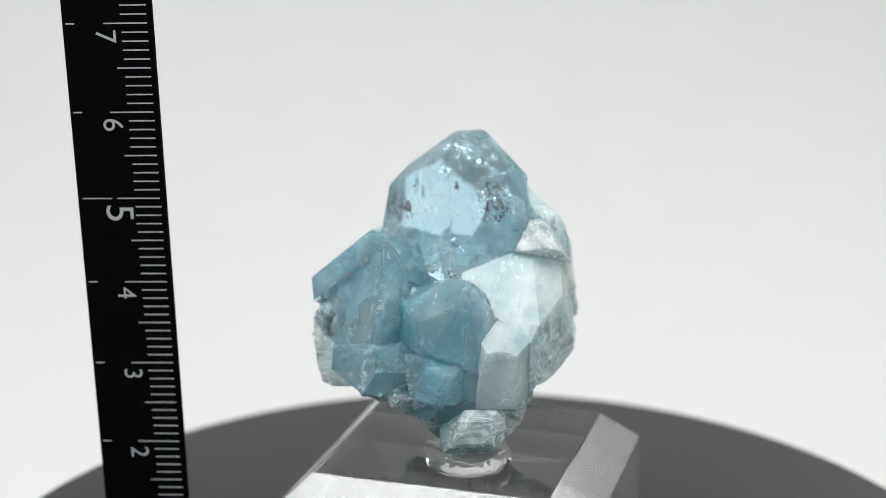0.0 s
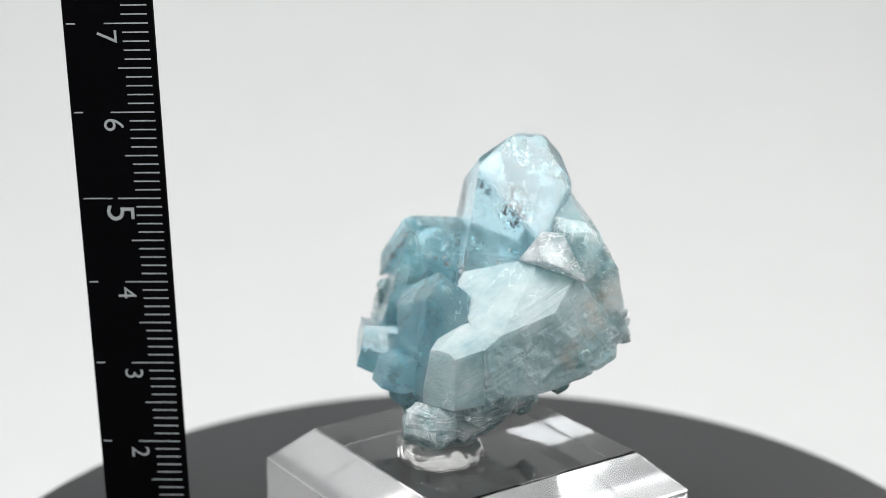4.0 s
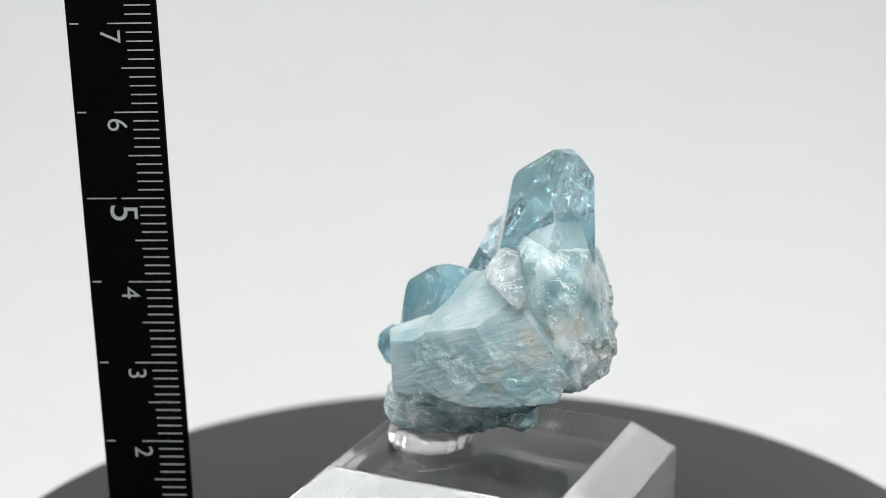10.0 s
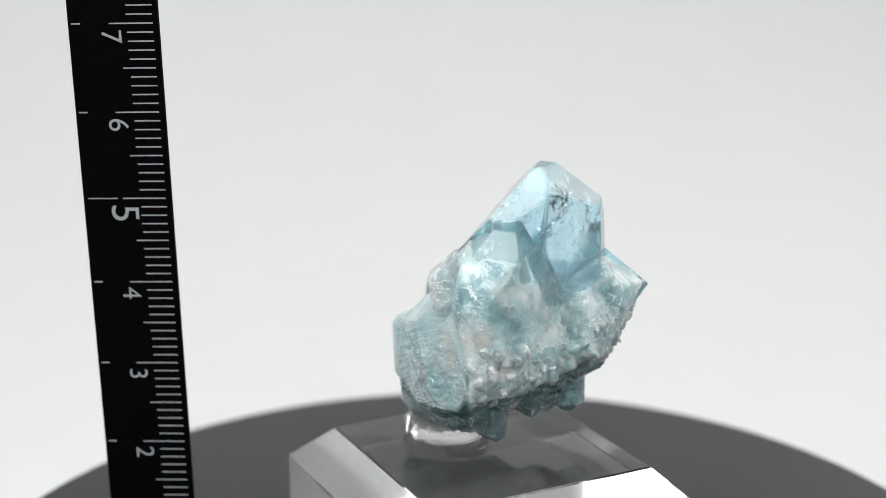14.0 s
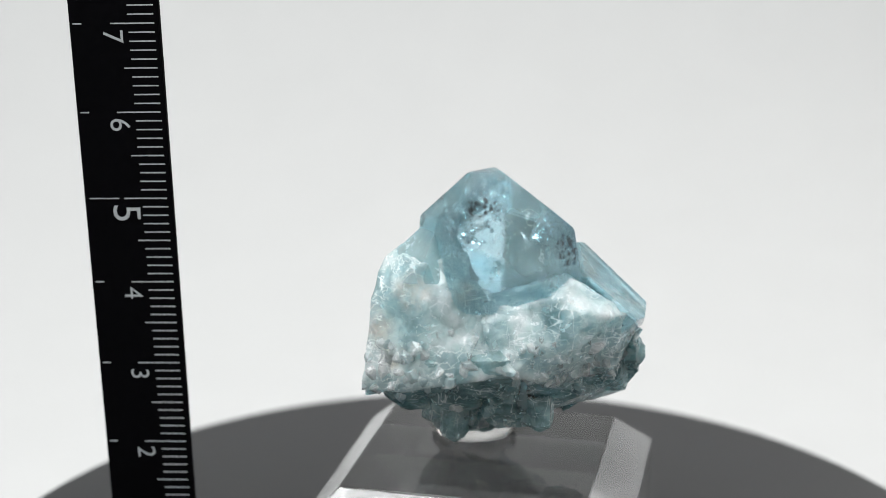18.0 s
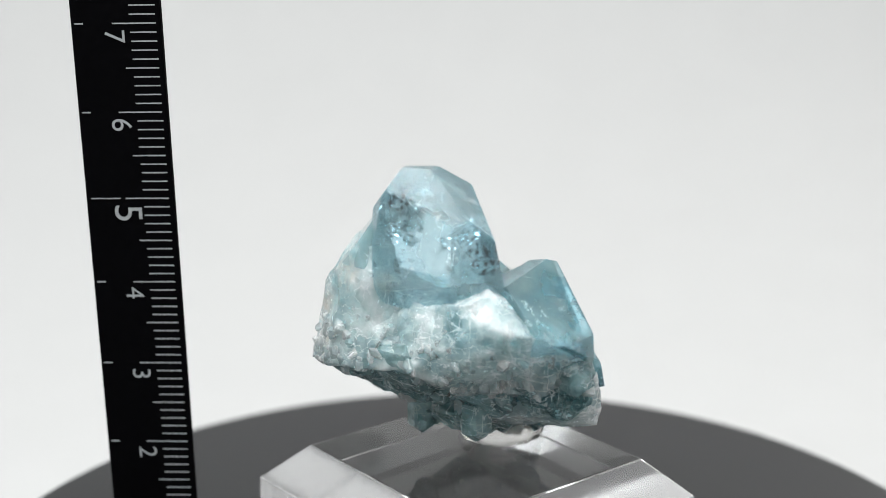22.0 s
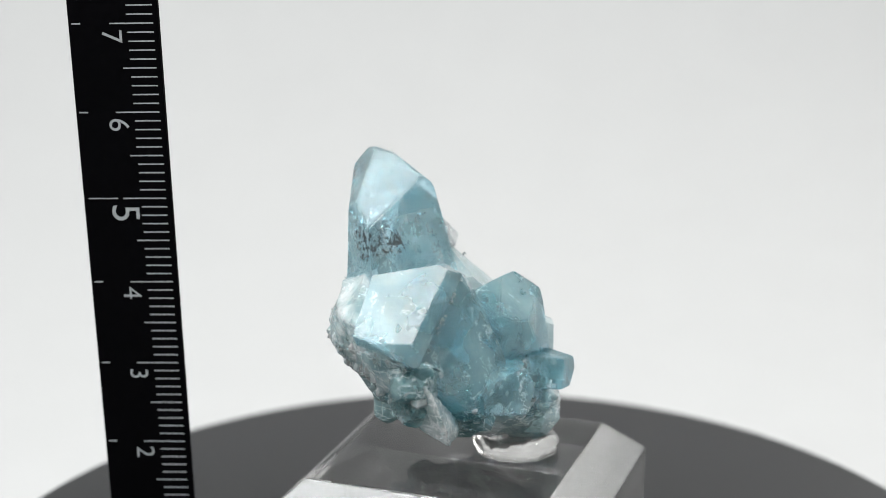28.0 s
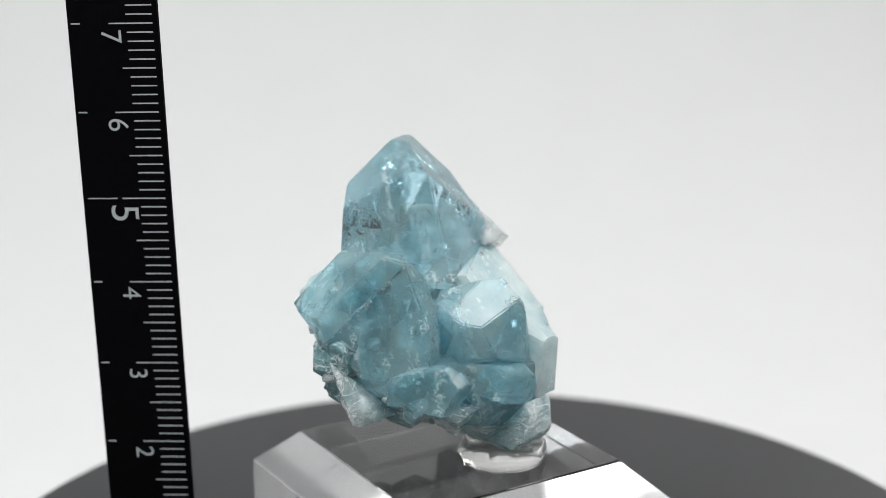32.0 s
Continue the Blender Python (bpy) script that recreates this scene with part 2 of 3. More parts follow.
ACRYLIC = glassy("clear_acrylic", (0.97, 0.97, 0.97), 0.01, 1.49)
ACRYLIC.node_tree.nodes["Principled BSDF"].inputs["Roughness"].default_value = 0.015
POLISHED = glassy("acrylic_with_polishing_marks", (0.97, 0.97, 0.97), 0.2, 1.49)
n_ = noise_node(POLISHED.node_tree.nodes, POLISHED.node_tree.links, 700.0, 5.0, 0.65, (1.0, 0.12, 1.0))  # sawn and buffed
q_ = ramp(POLISHED.node_tree.nodes, POLISHED.node_tree.links, n_.outputs["Fac"], [(0.3, (0.10, 0.10, 0.10)), (0.7, (0.26, 0.26, 0.26))])
POLISHED.node_tree.links.new(q_.outputs["Color"], POLISHED.node_tree.nodes["Principled BSDF"].inputs["Roughness"])
POLISHED.node_tree.nodes["Principled BSDF"].inputs["Transmission Weight"].default_value = 0.82
PUTTY = glassy("clear_putty", (0.97, 0.96, 0.94), 0.09, 1.42)
PUTTY.node_tree.nodes["Principled BSDF"].inputs["Transmission Weight"].default_value = 0.93

# ---- helpers ----
MM = 0.001


def part(name, bm, mat, parent, label="", smooth=False):
    mesh = bpy.data.meshes.new(name)
    bm.normal_update()
    bm.to_mesh(mesh)
    bm.free()
    mesh.materials.append(mat)
    if smooth:
        for f in mesh.polygons:
            f.use_smooth = True
    ob = new(name, mesh)
    ob.parent = parent
    if label:
        ob["label"] = label
    return ob


def block(bm, x0, x1, y0, y1, z0, z1):
    vs = [bm.verts.new((x, y, z)) for z in (z0, z1) for y in (y0, y1) for x in (x0, x1)]
    for q in ((0, 2, 3, 1), (4, 5, 7, 6), (0, 1, 5, 4), (2, 6, 7, 3), (0, 4, 6, 2), (1, 3, 7, 5)):
        bm.faces.new([vs[i] for i in q])
    return vs


def lathe(bm, profile, steps=96):
    """Turns a profile of (radius, height) round the z axis."""
    rings = []
    for r, z in profile:
        if r == 0:
            rings.append([bm.verts.new((0, 0, z))])
        else:
            rings.append([bm.verts.new((r * math.cos(2 * math.pi * i / steps), r * math.sin(2 * math.pi * i / steps), z)) for i in range(steps)])
    for a, b in zip(rings, rings[1:]):
        for i in range(steps):
            j = (i + 1) % steps
            if len(a) == 1:
                bm.faces.new((a[0], b[i], b[j]))
            elif len(b) == 1:
                bm.faces.new((a[j], a[i], b[0]))
            else:
                bm.faces.new((a[i], b[i], b[j], a[j]))
    bmesh.ops.recalc_face_normals(bm, faces=bm.faces)


# ---- the setting: white paper sweep and tent ----
bm = bmesh.new()
prof = [(-0.6, -0.03), (0.12, -0.03)] + [(0.12 + 0.3 * math.sin(a), -0.03 + 0.3 * (1 - math.cos(a))) for a in [radians(6 * i) for i in range(1, 16)]] + [(0.42, 0.75)]
rows_ = [[bm.verts.new((x, y, z)) for y, z in prof] for x in (-0.449, 0.449)]
for i in range(len(prof) - 1):
    bm.faces.new((rows_[0][i], rows_[1][i], rows_[1][i + 1], rows_[0][i + 1]))
sweep = tagged(part("backdrop", bm, PAPER, None, "", True), "seamless white paper sweep behind and under the turntable", "backdrop", kind="structure")

FABRIC = plain("white_fabric", (0.88, 0.88, 0.87), 0.95, 0, 0.1, 400)
FRONT_FILL = plain("grey_fill_sheet", (0.6, 0.6, 0.6), 0.95, 0, 0.2, 300)


def sheet(name, x0, x1, y0, y1, z0, z1, mat, label):
    bm = bmesh.new()
    block(bm, x0, x1, y0, y1, z0, z1)
    return tagged(part(name, bm, mat, None), label, "tent wall", kind="structure")


sheet("wall_left", -0.454, -0.45, -0.6, 0.46, -0.034, 0.75, FABRIC, "white fabric side of the photo tent")
sheet("wall_right", 0.45, 0.454, -0.6, 0.46, -0.034, 0.75, FABRIC, "white fabric side of the photo tent")
sheet("ceiling", -0.454, 0.454, -0.6, 0.46, 0.752, 0.756, FABRIC, "white fabric roof of the photo tent")
# added out of view: bounces light into the crystals and the stand
sheet("wall_front", -0.454, 0.454, -0.606, -0.602, -0.034, 0.75, FRONT_FILL, "unseen pale grey sheet added across the front to bounce light back")

# ---- the turntable ----
R_DISC = 62.8 * MM
turntable = tagged(new("turntable"), "round matt black display turntable", "turntable")
bm = bmesh.new()
lathe(bm, [(0, 0), (R_DISC - 0.0008, 0), (R_DISC - 0.0002, -0.0003), (R_DISC, -0.001), (R_DISC, -0.006), (R_DISC - 0.001, -0.007), (0, -0.007)], 160)
part("platter", bm, BLACK, turntable, smooth=True)
bm = bmesh.new()
lathe(bm, [(0, -0.0072), (0.052, -0.0072), (0.055, -0.009), (0.057, -0.029), (0.055, -0.03), (0, -0.03)], 120)
part("housing", bm, BLACK, turntable, smooth=True)

# ---- the acrylic stand ----
stand = tagged(new("display_stand"), "clear square acrylic stand with sloping shoulders on the turntable", "stand")
CX, CY, TURN = -1.19 * MM, 1.42 * MM, radians(74.05)
Z_TOP, Z_BEVEL, H_TOP, H_OUT = 16.8 * MM, 12.4 * MM, 13.8 * MM, 18.3 * MM


def frustum(bm, levels):
    rings = []
    for h, z in levels:
        ring = []
        for k in range(4):
            a = TURN + math.pi / 4 + k * math.pi / 2
            ring.append(bm.verts.new((CX + h * 2 ** 0.5 * math.cos(a), CY + h * 2 ** 0.5 * math.sin(a), z)))
        rings.append(ring)
    bm.faces.new(list(reversed(rings[0])))
    bm.faces.new(rings[-1])
    for a, b in zip(rings, rings[1:]):
        for k in range(4):
            j = (k + 1) % 4
            bm.faces.new((a[k], a[j], b[j], b[k]))


bm = bmesh.new()
frustum(bm, [(H_OUT, 0.0002), (H_OUT, Z_BEVEL), (H_TOP, Z_TOP)])
bmesh.ops.bevel(bm, geom=bm.edges[:], offset=0.00018, segments=2, affect="EDGES", profile=0.6)
bm.normal_update()
for f in bm.faces:
    f.material_index = 1 if 0.3 < f.normal.z < 0.95 and f.calc_area() > 5e-6 else 0
part("block", bm, ACRYLIC, stand).data.materials.append(POLISHED)

# ---- the putty under the mineral ----
putty = tagged(new("mounting_putty"), "clear rubbery putty disc between stand and mineral", "putty")
bm = bmesh.new()
lathe(bm, [(0, 16.82), (4.2, 16.82), (4.9, 17.1), (5.1, 17.8), (4.9, 18.7), (4.3, 19.2), (3.0, 19.1), (0, 18.8)], 72)
for v in bm.verts:
    v.co.x, v.co.y, v.co.z = (v.co.x - 0.6 + 0.2 * math.sin(3 * v.co.y)) * MM, (v.co.y - 5.2) * MM, (v.co.z + (0.35 * math.sin(v.co.x * 0.9 + v.co.y * 0.6) if v.co.z > 18 else 0)) * MM
part("disc", bm, PUTTY, putty, smooth=True)

# ---- the mineral ----
mineral = tagged(new("mineral_specimen"), "pale blue aquamarine crystal cluster on greyish white quartz matrix", "mineral")


def cut_solid(centre, faces):
    """A convex solid about a centre (mm), bounded by faces given as (azimuth, elevation, distance)."""
    bm = bmesh.new()
    block(bm, -60, 60, -60, 60, -60, 60)
    for az, el, d in faces:
        n = Vector((math.cos(radians(el)) * math.cos(radians(az)), math.cos(radians(el)) * math.sin(radians(az)), math.sin(radians(el))))
        res = bmesh.ops.bisect_plane(bm, geom=bm.verts[:] + bm.edges[:] + bm.faces[:], plane_co=n * d, plane_no=n, clear_outer=True, dist=1e-5)
        rim = [e for e in res["geom_cut"] if isinstance(e, bmesh.types.BMEdge)]
        if len(rim) > 2:
            bmesh.ops.edgeloop_fill(bm, edges=rim)
    bmesh.ops.remove_doubles(bm, verts=bm.verts[:], dist=0.03)
    bmesh.ops.recalc_face_normals(bm, faces=bm.faces[:])
    for v in bm.verts:
        v.co = (v.co + Vector(centre)) * MM
    return bm


def crystal(name, mat, centre, faces, label=""):
    bm = cut_solid(centre, faces)
    bmesh.ops.bevel(bm, geom=bm.edges[:], offset=0.00020, segments=2, affect="EDGES", clamp_overlap=True)
    return part(name, bm, mat, mineral, label)


def stepped_crystal(name, mat, centre, faces, step, label=""):
    """A crystal with a thicker growth layer on part of it, joined into one solid."""
    body = crystal(name, mat, centre, faces, label)
    layer = crystal("layer", mat, centre, step)
    union = body.modifiers.new("join", "BOOLEAN")
    union.operation, union.solver, union.object = "UNION", "EXACT", layer
    joined = bpy.data.meshes.new_from_object(body.evaluated_get(bpy.context.evaluated_depsgraph_get()))
    body.modifiers.clear()
    body.data = joined
    bpy.data.objects.remove(layer)
    return body


AXES18 = []
for ax_x in (-1, 0, 1):
    for ax_y in (-1, 0, 1):
        for ax_z in (-1, 0, 1):
            if abs(ax_x) + abs(ax_y) + abs(ax_z) in (1, 2):
                AXES18.append(Vector((ax_x, ax_y, ax_z)).normalized())


def roughen(bm, edge, depth, lowest=1.0, way=(1, 1, 1), coarse=1.0):
    """Breaks up a solid's faces: splits edges longer than edge (metres) and moves the points by ridged noise."""
    bmesh.ops.triangulate(bm, faces=bm.faces[:])
    for k in range(6):
        far = [e for e in bm.edges if e.calc_length() > edge]
        if not far:
            break
        bmesh.ops.subdivide_edges(bm, edges=far, cuts=1)
        bmesh.ops.triangulate(bm, faces=[f for f in bm.faces if len(f.verts) > 3])
    bm.normal_update()
    moved = []
    for v in bm.verts:
        q = Vector((v.co.x * way[0], v.co.y * way[1], v.co.z * way[2]))
        ridge = 1 - 2 * abs(noise.noise(q * 330 * coarse)) + 0.6 * (1 - 2 * abs(noise.noise(q * 900 * coarse + Vector((3, 1, 7)))))
        keep = min(1, max(0.12, (lowest - v.co.z) / 0.004)) if lowest < 1 else 1
        moved.append(v.co + v.normal * (ridge - 0.9) * depth * keep)
    for v, co in zip(bm.verts, moved):
        v.co = co


def rough_crystal(name, mat, centre, faces, label, depth, lowest=1.0, way=(1, 1, 1), coarse=1.0):
    bm = cut_solid(centre, faces)
    roughen(bm, 0.0006, depth, lowest, way, coarse)
    return part(name, bm, mat, mineral, label, name != "striated_crystal")


def lump(centre, reach):
    """A lump of the druse's core, its reach (mm) along eighteen directions."""
    faces = [(math.degrees(math.atan2(n.y, n.x)), math.degrees(math.asin(n.z)), d * 0.95) for n, d in zip(AXES18, reach)]
    bm = cut_solid(centre, faces)
    roughen(bm, 0.0011, 0.0003)
    # paler in front, darker behind: quartz tone plus light and underside shade in the colour
    front = centre[1] < 0
    return part("matrix_lump", bm, QUARTZ if front else MATRIX, mineral, "icy white quartz lump" if front else "crumbly greyish white quartz druse")


crystal("main_crystal", AQUA_MAIN, (-0.9, 7.8, 44.5), [(-53, 41, 4.4), (-167, 50, 6.5), (-96, 56, 6.1), (27, 36, 7.7), (107, 34, 7.4), (-134, 11, 4.5), (-82, 15, 4.3), (0, 3, 7.5), (33, -1, 7.3), (93, 2, 6.0), (127, 2, 8.0), (50, 8, 7.4), (0, 90, 8.1), (97, -85, 7.4)])
stepped_crystal("side_crystal", AQUA, (-12.1, 4.3, 35.0),
                [(162, 50, 5.0), (30, 70, 6.85), (-138, 18, 3.0), (-91, 27, 5.9), (-74, 64, 7.2), (-36, 15, 6.8), (-18, 41, 6.8), (168, -8, 6.6), (165, -41, 6.4), (142, -43, 5.5), (-60, -55, 8.2), (-47, -2, 7.6), (78, 4, 6.4), (8, 10, 7.0)],
                [(162, 50, 5.3), (30, 70, 6.9), (-123, 8, 3.05), (-18, -50, -2.9), (-74, 64, 7.25), (-91, 27, 6.0), (-36, 15, 6.9), (168, -8, 7.0), (78, 4, 6.5), (142, -43, 5.6), (8, 10, 7.1)], "blue prism with a growth step along its edge")
crystal("front_crystal", AQUA, (-1.8, -4.1, 34.3), [(107, -15, 4.6), (93, -81, 5.7), (-143, -5, 4.8), (60, 21, 4.0), (-36, 10, 3.8), (-2, -17, 5.0), (-131, -53, 5.6), (176, 61, 4.0), (18, 13, 4.0), (-21, 27, 3.4), (-68, 4, 4.4), (-162, 3, 5.5), (-131, 50, 3.1), (-106, 12, 3.5), (57, 53, 3.6)])
rough_crystal("striated_crystal", PALE, (6.3, 3.7, 33.0), [(111, -6, 6.0), (-143, -16, 7.5), (146, 29, 7.1), (-25, -3, 4.5), (114, -31, 6.1), (88, -77, 6.8), (-131, -85, 7.6), (177, -2, 7.2), (-38, 38, 4.8), (30, 32, 6.7), (153, 66, 6.7), (-81, 49, 5.5), (-122, -5, 8.4), (8, 70, 6.2), (-6, 9, 4.6)], "pale blue striated crystal, frosted below", 0.0003, 0.0355)
crystal("pale_crystal", PALE, (3.7, -6.7, 29.9), [(174, 2, 2.9), (54, 0, 3.4), (128, -83, 4.8), (-28, -3, 1.9), (149, 21, 3.2), (-82, -2, 2.3), (82, 18, 3.8), (-158, 12, 3.3), (-66, 65, 2.5), (15, 4, 2.9), (-111, 65, 2.9), (-40, 45, 2.4)])
crystal("clear_crystal", FROST, (7.5, 5.3, 40.6), [(158, -20, 1.7), (-106, -68, 1.9), (-7, 30, 2.1), (-81, -50, 2.1), (48, 25, 2.0), (61, 11, 2.4), (180, 30, 2.1), (-99, 31, 2.6), (-38, 47, 1.8), (117, 70, 2.4)], "colourless quartz crystal")
crystal("tip_crystal", AQUA, (-3.0, -8.5, 28.3), [(172, -82, 2.2), (-178, 22, 2.7), (-25, 1, 1.8), (-70, 8, 3.2), (-112, 5, 2.9), (92, 12, 2.7), (-62, 84, 1.5), (76, 26, 2.5), (-79, -30, 3.2), (-43, 62, 1.9)])
crystal("low_crystal", AQUA, (-11.1, -4.4, 27.7), [(86, 30, 2.9), (-37, -55, 2.9), (170, -73, 2.2), (9, -3, 3.8), (116, -6, 4.3), (-135, 11, 2.1), (126, 82, 3.0), (-54, 48, 3.4), (-81, -21, 2.5), (-75, 34, 3.1)])
crystal("mid_crystal", AQUA, (-3.0, -5.4, 25.7), [(77, 16, 4.1), (-175, -14, 4.1), (-140, -70, 3.7), (-7, 5, 4.5), (20, 82, 3.9), (-105, 28, 3.9), (-93, 6, 3.6), (-100, -17, 3.1), (-131, 4, 3.9)])
crystal("mid_crystal", AQUA, (-6.0, -0.2, 32.6), [(-165, 6, 2.2), (81, 19, 2.6), (81, -46, 2.9), (104, -60, 3.3), (-17, -1, 2.4), (-53, -4, 2.0), (-76, -19, 2.7), (-104, 50, 2.9), (18, 27, 2.7), (-9, 74, 3.4)])
crystal("back_crystal", AQUA_PALE, (6.3, 11.4, 38.5), [(0, -90, -2.6), (-126, -9, 4.4), (-137, 12, 4.1), (149, -81, 8.5), (83, 12, 3.0), (-34, -5, 5.3), (59, 11, 3.3), (-55, 1, 5.3), (110, 21, 3.7), (-143, -52, 8.3), (-16, 5, 5.2), (-31, 18, 5.5), (-28, 45, 6.1), (34, 35, 3.9), (-122, 39, 6.7)], "pale blue crystal behind the tall one")
rough_crystal("back_plate", ICE, (6.3, 11.4, 38.5), [(60, 78, 5.0), (-126, -9, 4.4), (-137, 12, 4.1), (149, -81, 8.5), (83, 12, 3.0), (-34, -5, 5.3), (59, 11, 3.3), (-55, 1, 5.3), (110, 21, 3.7), (-143, -52, 8.3), (-16, 5, 5.2), (-31, 18, 5.5), (-28, 45, 6.1), (34, 35, 3.9), (-122, 39, 6.7)], "icy white fibrous quartz plate", 0.0004, 1.0, (1, 1, 0.8), 0.5)
rough_crystal("crust", ICE, (-8.4, 11.9, 34.6), [(-77, 14, 3.0), (119, -25, 2.9), (-71, -84, 5.5), (107, -5, 2.9), (-83, -28, 5.0), (-156, 53, 5.8), (20, -5, 8.4), (72, 24, 5.0), (123, 48, 4.7), (142, -20, 4.9), (52, -65, 5.7), (72, 63, 5.1), (88, 18, 3.5)], "icy white quartz crust", 0.00045, 1.0, (1, 1, 1), 0.6)
rough_crystal("foot_lump", QUARTZ, (-15.6, 3.3, 26.2), [(-39, 46, 1.5), (118, -59, 1.7), (128, -42, 1.6), (149, -16, 1.7), (-96, 23, 1.6), (-78, -74, 2.9), (71, 47, 3.9), (-105, -8, 2.3)], "greyish white quartz lump", 0.0002)
LUMPS = [
    lump((-0.0, -7.3, 21.3), (3.4, 3.5, 3.8, 3.3, 4.2, 2.2, 3.0, 4.0, 2.8, 3.7, 4.0, 3.9, 2.2, 3.6, 2.8, 3.8, 4.4, 3.5)),
    lump((-14.8, 6.9, 28.9), (4.2, 3.7, 3.8, 4.3, 1.4, 3.7, 2.4, 2.4, 3.5, 4.8, 1.9, 4.8, 6.3, 3.2, 4.0, 3.4, 3.4, 4.4)),
    lump((-16.3, 5.4, 30.6), (2.7, 2.5, 2.8, 2.4, 2.9, 2.5, 2.6, 2.8, 2.5, 2.7, 2.4, 2.6, 2.8, 2.5, 2.9, 2.6, 2.7, 2.5)),
    lump((7.9, 6.0, 26.1), (3.4, 2.7, 3.0, 2.1, 3.0, 3.5, 3.9, 3.2, 1.8, 4.1, 2.1, 3.7, 3.6, 3.6, 1.5, 4.2, 5.6, 3.6)),
    lump((2.4, 8.7, 27.2), (2.9, 3.2, 2.7, 2.4, 3.4, 2.8, 2.8, 2.2, 2.8, 2.7, 1.9, 2.7, 3.1, 2.5, 2.7, 3.1, 3.2, 3.2)),
    lump((-0.2, 13.4, 30.1), (3.2, 3.7, 4.0, 3.9, 3.6, 3.0, 2.7, 1.5, 2.6, 4.0, 1.0, 2.9, 4.3, 3.2, 2.9, 3.6, 4.4, 4.1)),
    lump((-0.1, 9.2, 31.9), (3.5, 2.8, 4.7, 4.3, 3.1, 2.3, 1.6, 1.7, 2.4, 2.1, 2.2, 1.5, 2.1, 2.2, 3.0, 3.3, 2.8, 2.4)),
    lump((2.7, 3.9, 23.5), (3.0, 3.0, 3.1, 3.3, 3.2, 3.0, 3.2, 3.1, 2.9, 2.2, 3.0, 3.4, 2.7, 3.7, 2.8, 3.1, 3.1, 2.9)),
    lump((-7.2, -3.8, 23.4), (3.2, 1.0, 3.2, 3.1, 3.0, 1.2, 4.8, 4.8, 3.2, 2.3, 3.5, 3.2, 2.6, 4.8, 4.4, 3.4, 2.8, 3.1)),
    lump((-2.4, 7.9, 28.2), (3.2, 2.3, 2.1, 2.7, 3.5, 2.9, 3.4, 3.4, 2.1, 2.4, 3.7, 3.8, 2.7, 3.1, 2.4, 2.4, 2.4, 2.9)),
    lump((7.4, 12.5, 29.9), (3.3, 3.0, 3.6, 4.0, 4.2, 3.5, 3.2, 3.2, 2.4, 4.1, 1.5, 3.4, 4.6, 5.3, 3.3, 4.7, 4.7, 3.1)),
    lump((4.2, -2.7, 23.4), (3.5, 3.0, 2.5, 2.9, 3.2, 3.2, 4.5, 3.9, 3.2, 2.4, 3.7, 3.4, 3.3, 3.6, 2.0, 2.2, 3.1, 3.6)),
    lump((-11.1, 0.9, 24.4), (4.0, 1.3, 4.8, 4.1, 4.2, 2.4, 3.7, 3.1, 2.1, 1.3, 3.1, 4.3, 3.7, 2.9, 3.0, 2.8, 2.5, 3.5)),
    lump((-5.6, 2.7, 23.8), (2.8, 2.8, 3.0, 3.0, 3.7, 3.0, 2.7, 3.0, 2.6, 1.9, 2.6, 3.2, 3.1, 3.4, 2.9, 3.2, 3.3, 2.6)),
    lump((-8.5, 10.6, 28.1), (3.7, 3.0, 3.9, 6.0, 1.5, 4.1, 3.4, 1.9, 3.1, 5.5, 0.7, 3.5, 6.2, 2.5, 3.6, 3.6, 3.3, 3.9)),
    lump((-0.5, 0.5, 21.7), (4.0, 3.2, 3.3, 3.2, 2.9, 4.2, 3.7, 3.2, 2.8, 3.6, 2.7, 3.2, 3.2, 3.2, 3.6, 3.6, 2.9, 2.9)),
    lump((-3.4, 7.0, 24.3), (2.8, 3.2, 3.7, 3.0, 3.7, 2.7, 2.8, 3.0, 2.4, 2.1, 2.0, 3.4, 3.1, 3.4, 2.5, 3.0, 2.7, 3.6)),
    lump((2.6, -4.0, 22.2), (3.6, 3.6, 3.6, 3.6, 3.6, 3.0, 3.6, 3.6, 2.7, 3.6, 3.6, 3.6, 3.6, 3.3, 2.4, 3.0, 3.6, 3.6)),
    lump((4.6, -0.4, 24.6), (3.6, 3.6, 3.6, 3.6, 3.6, 3.6, 3.6, 3.6, 3.6, 3.6, 3.6, 3.6, 3.6, 3.6, 2.4, 2.4, 3.6, 3.6)),
    lump((-0.6, -2.2, 21.8), (3.6, 3.3, 3.6, 3.6, 3.6, 3.6, 3.6, 3.6, 3.0, 3.6, 3.6, 3.6, 3.6, 3.6, 3.3, 3.6, 3.6, 3.6)),
    lump((-3.8, -3.8, 23.0), (3.0, 2.1, 3.6, 3.6, 3.6, 3.6, 3.6, 3.6, 3.6, 3.6, 3.6, 3.6, 3.6, 3.6, 3.6, 3.6, 3.6, 3.6)),
    lump((5.4, -4.0, 25.5), (3.6, 3.6, 3.6, 3.6, 3.6, 3.3, 3.3, 3.6, 3.3, 3.6, 3.6, 3.6, 3.6, 1.8, 1.8, 1.5, 3.6, 2.7)),
]

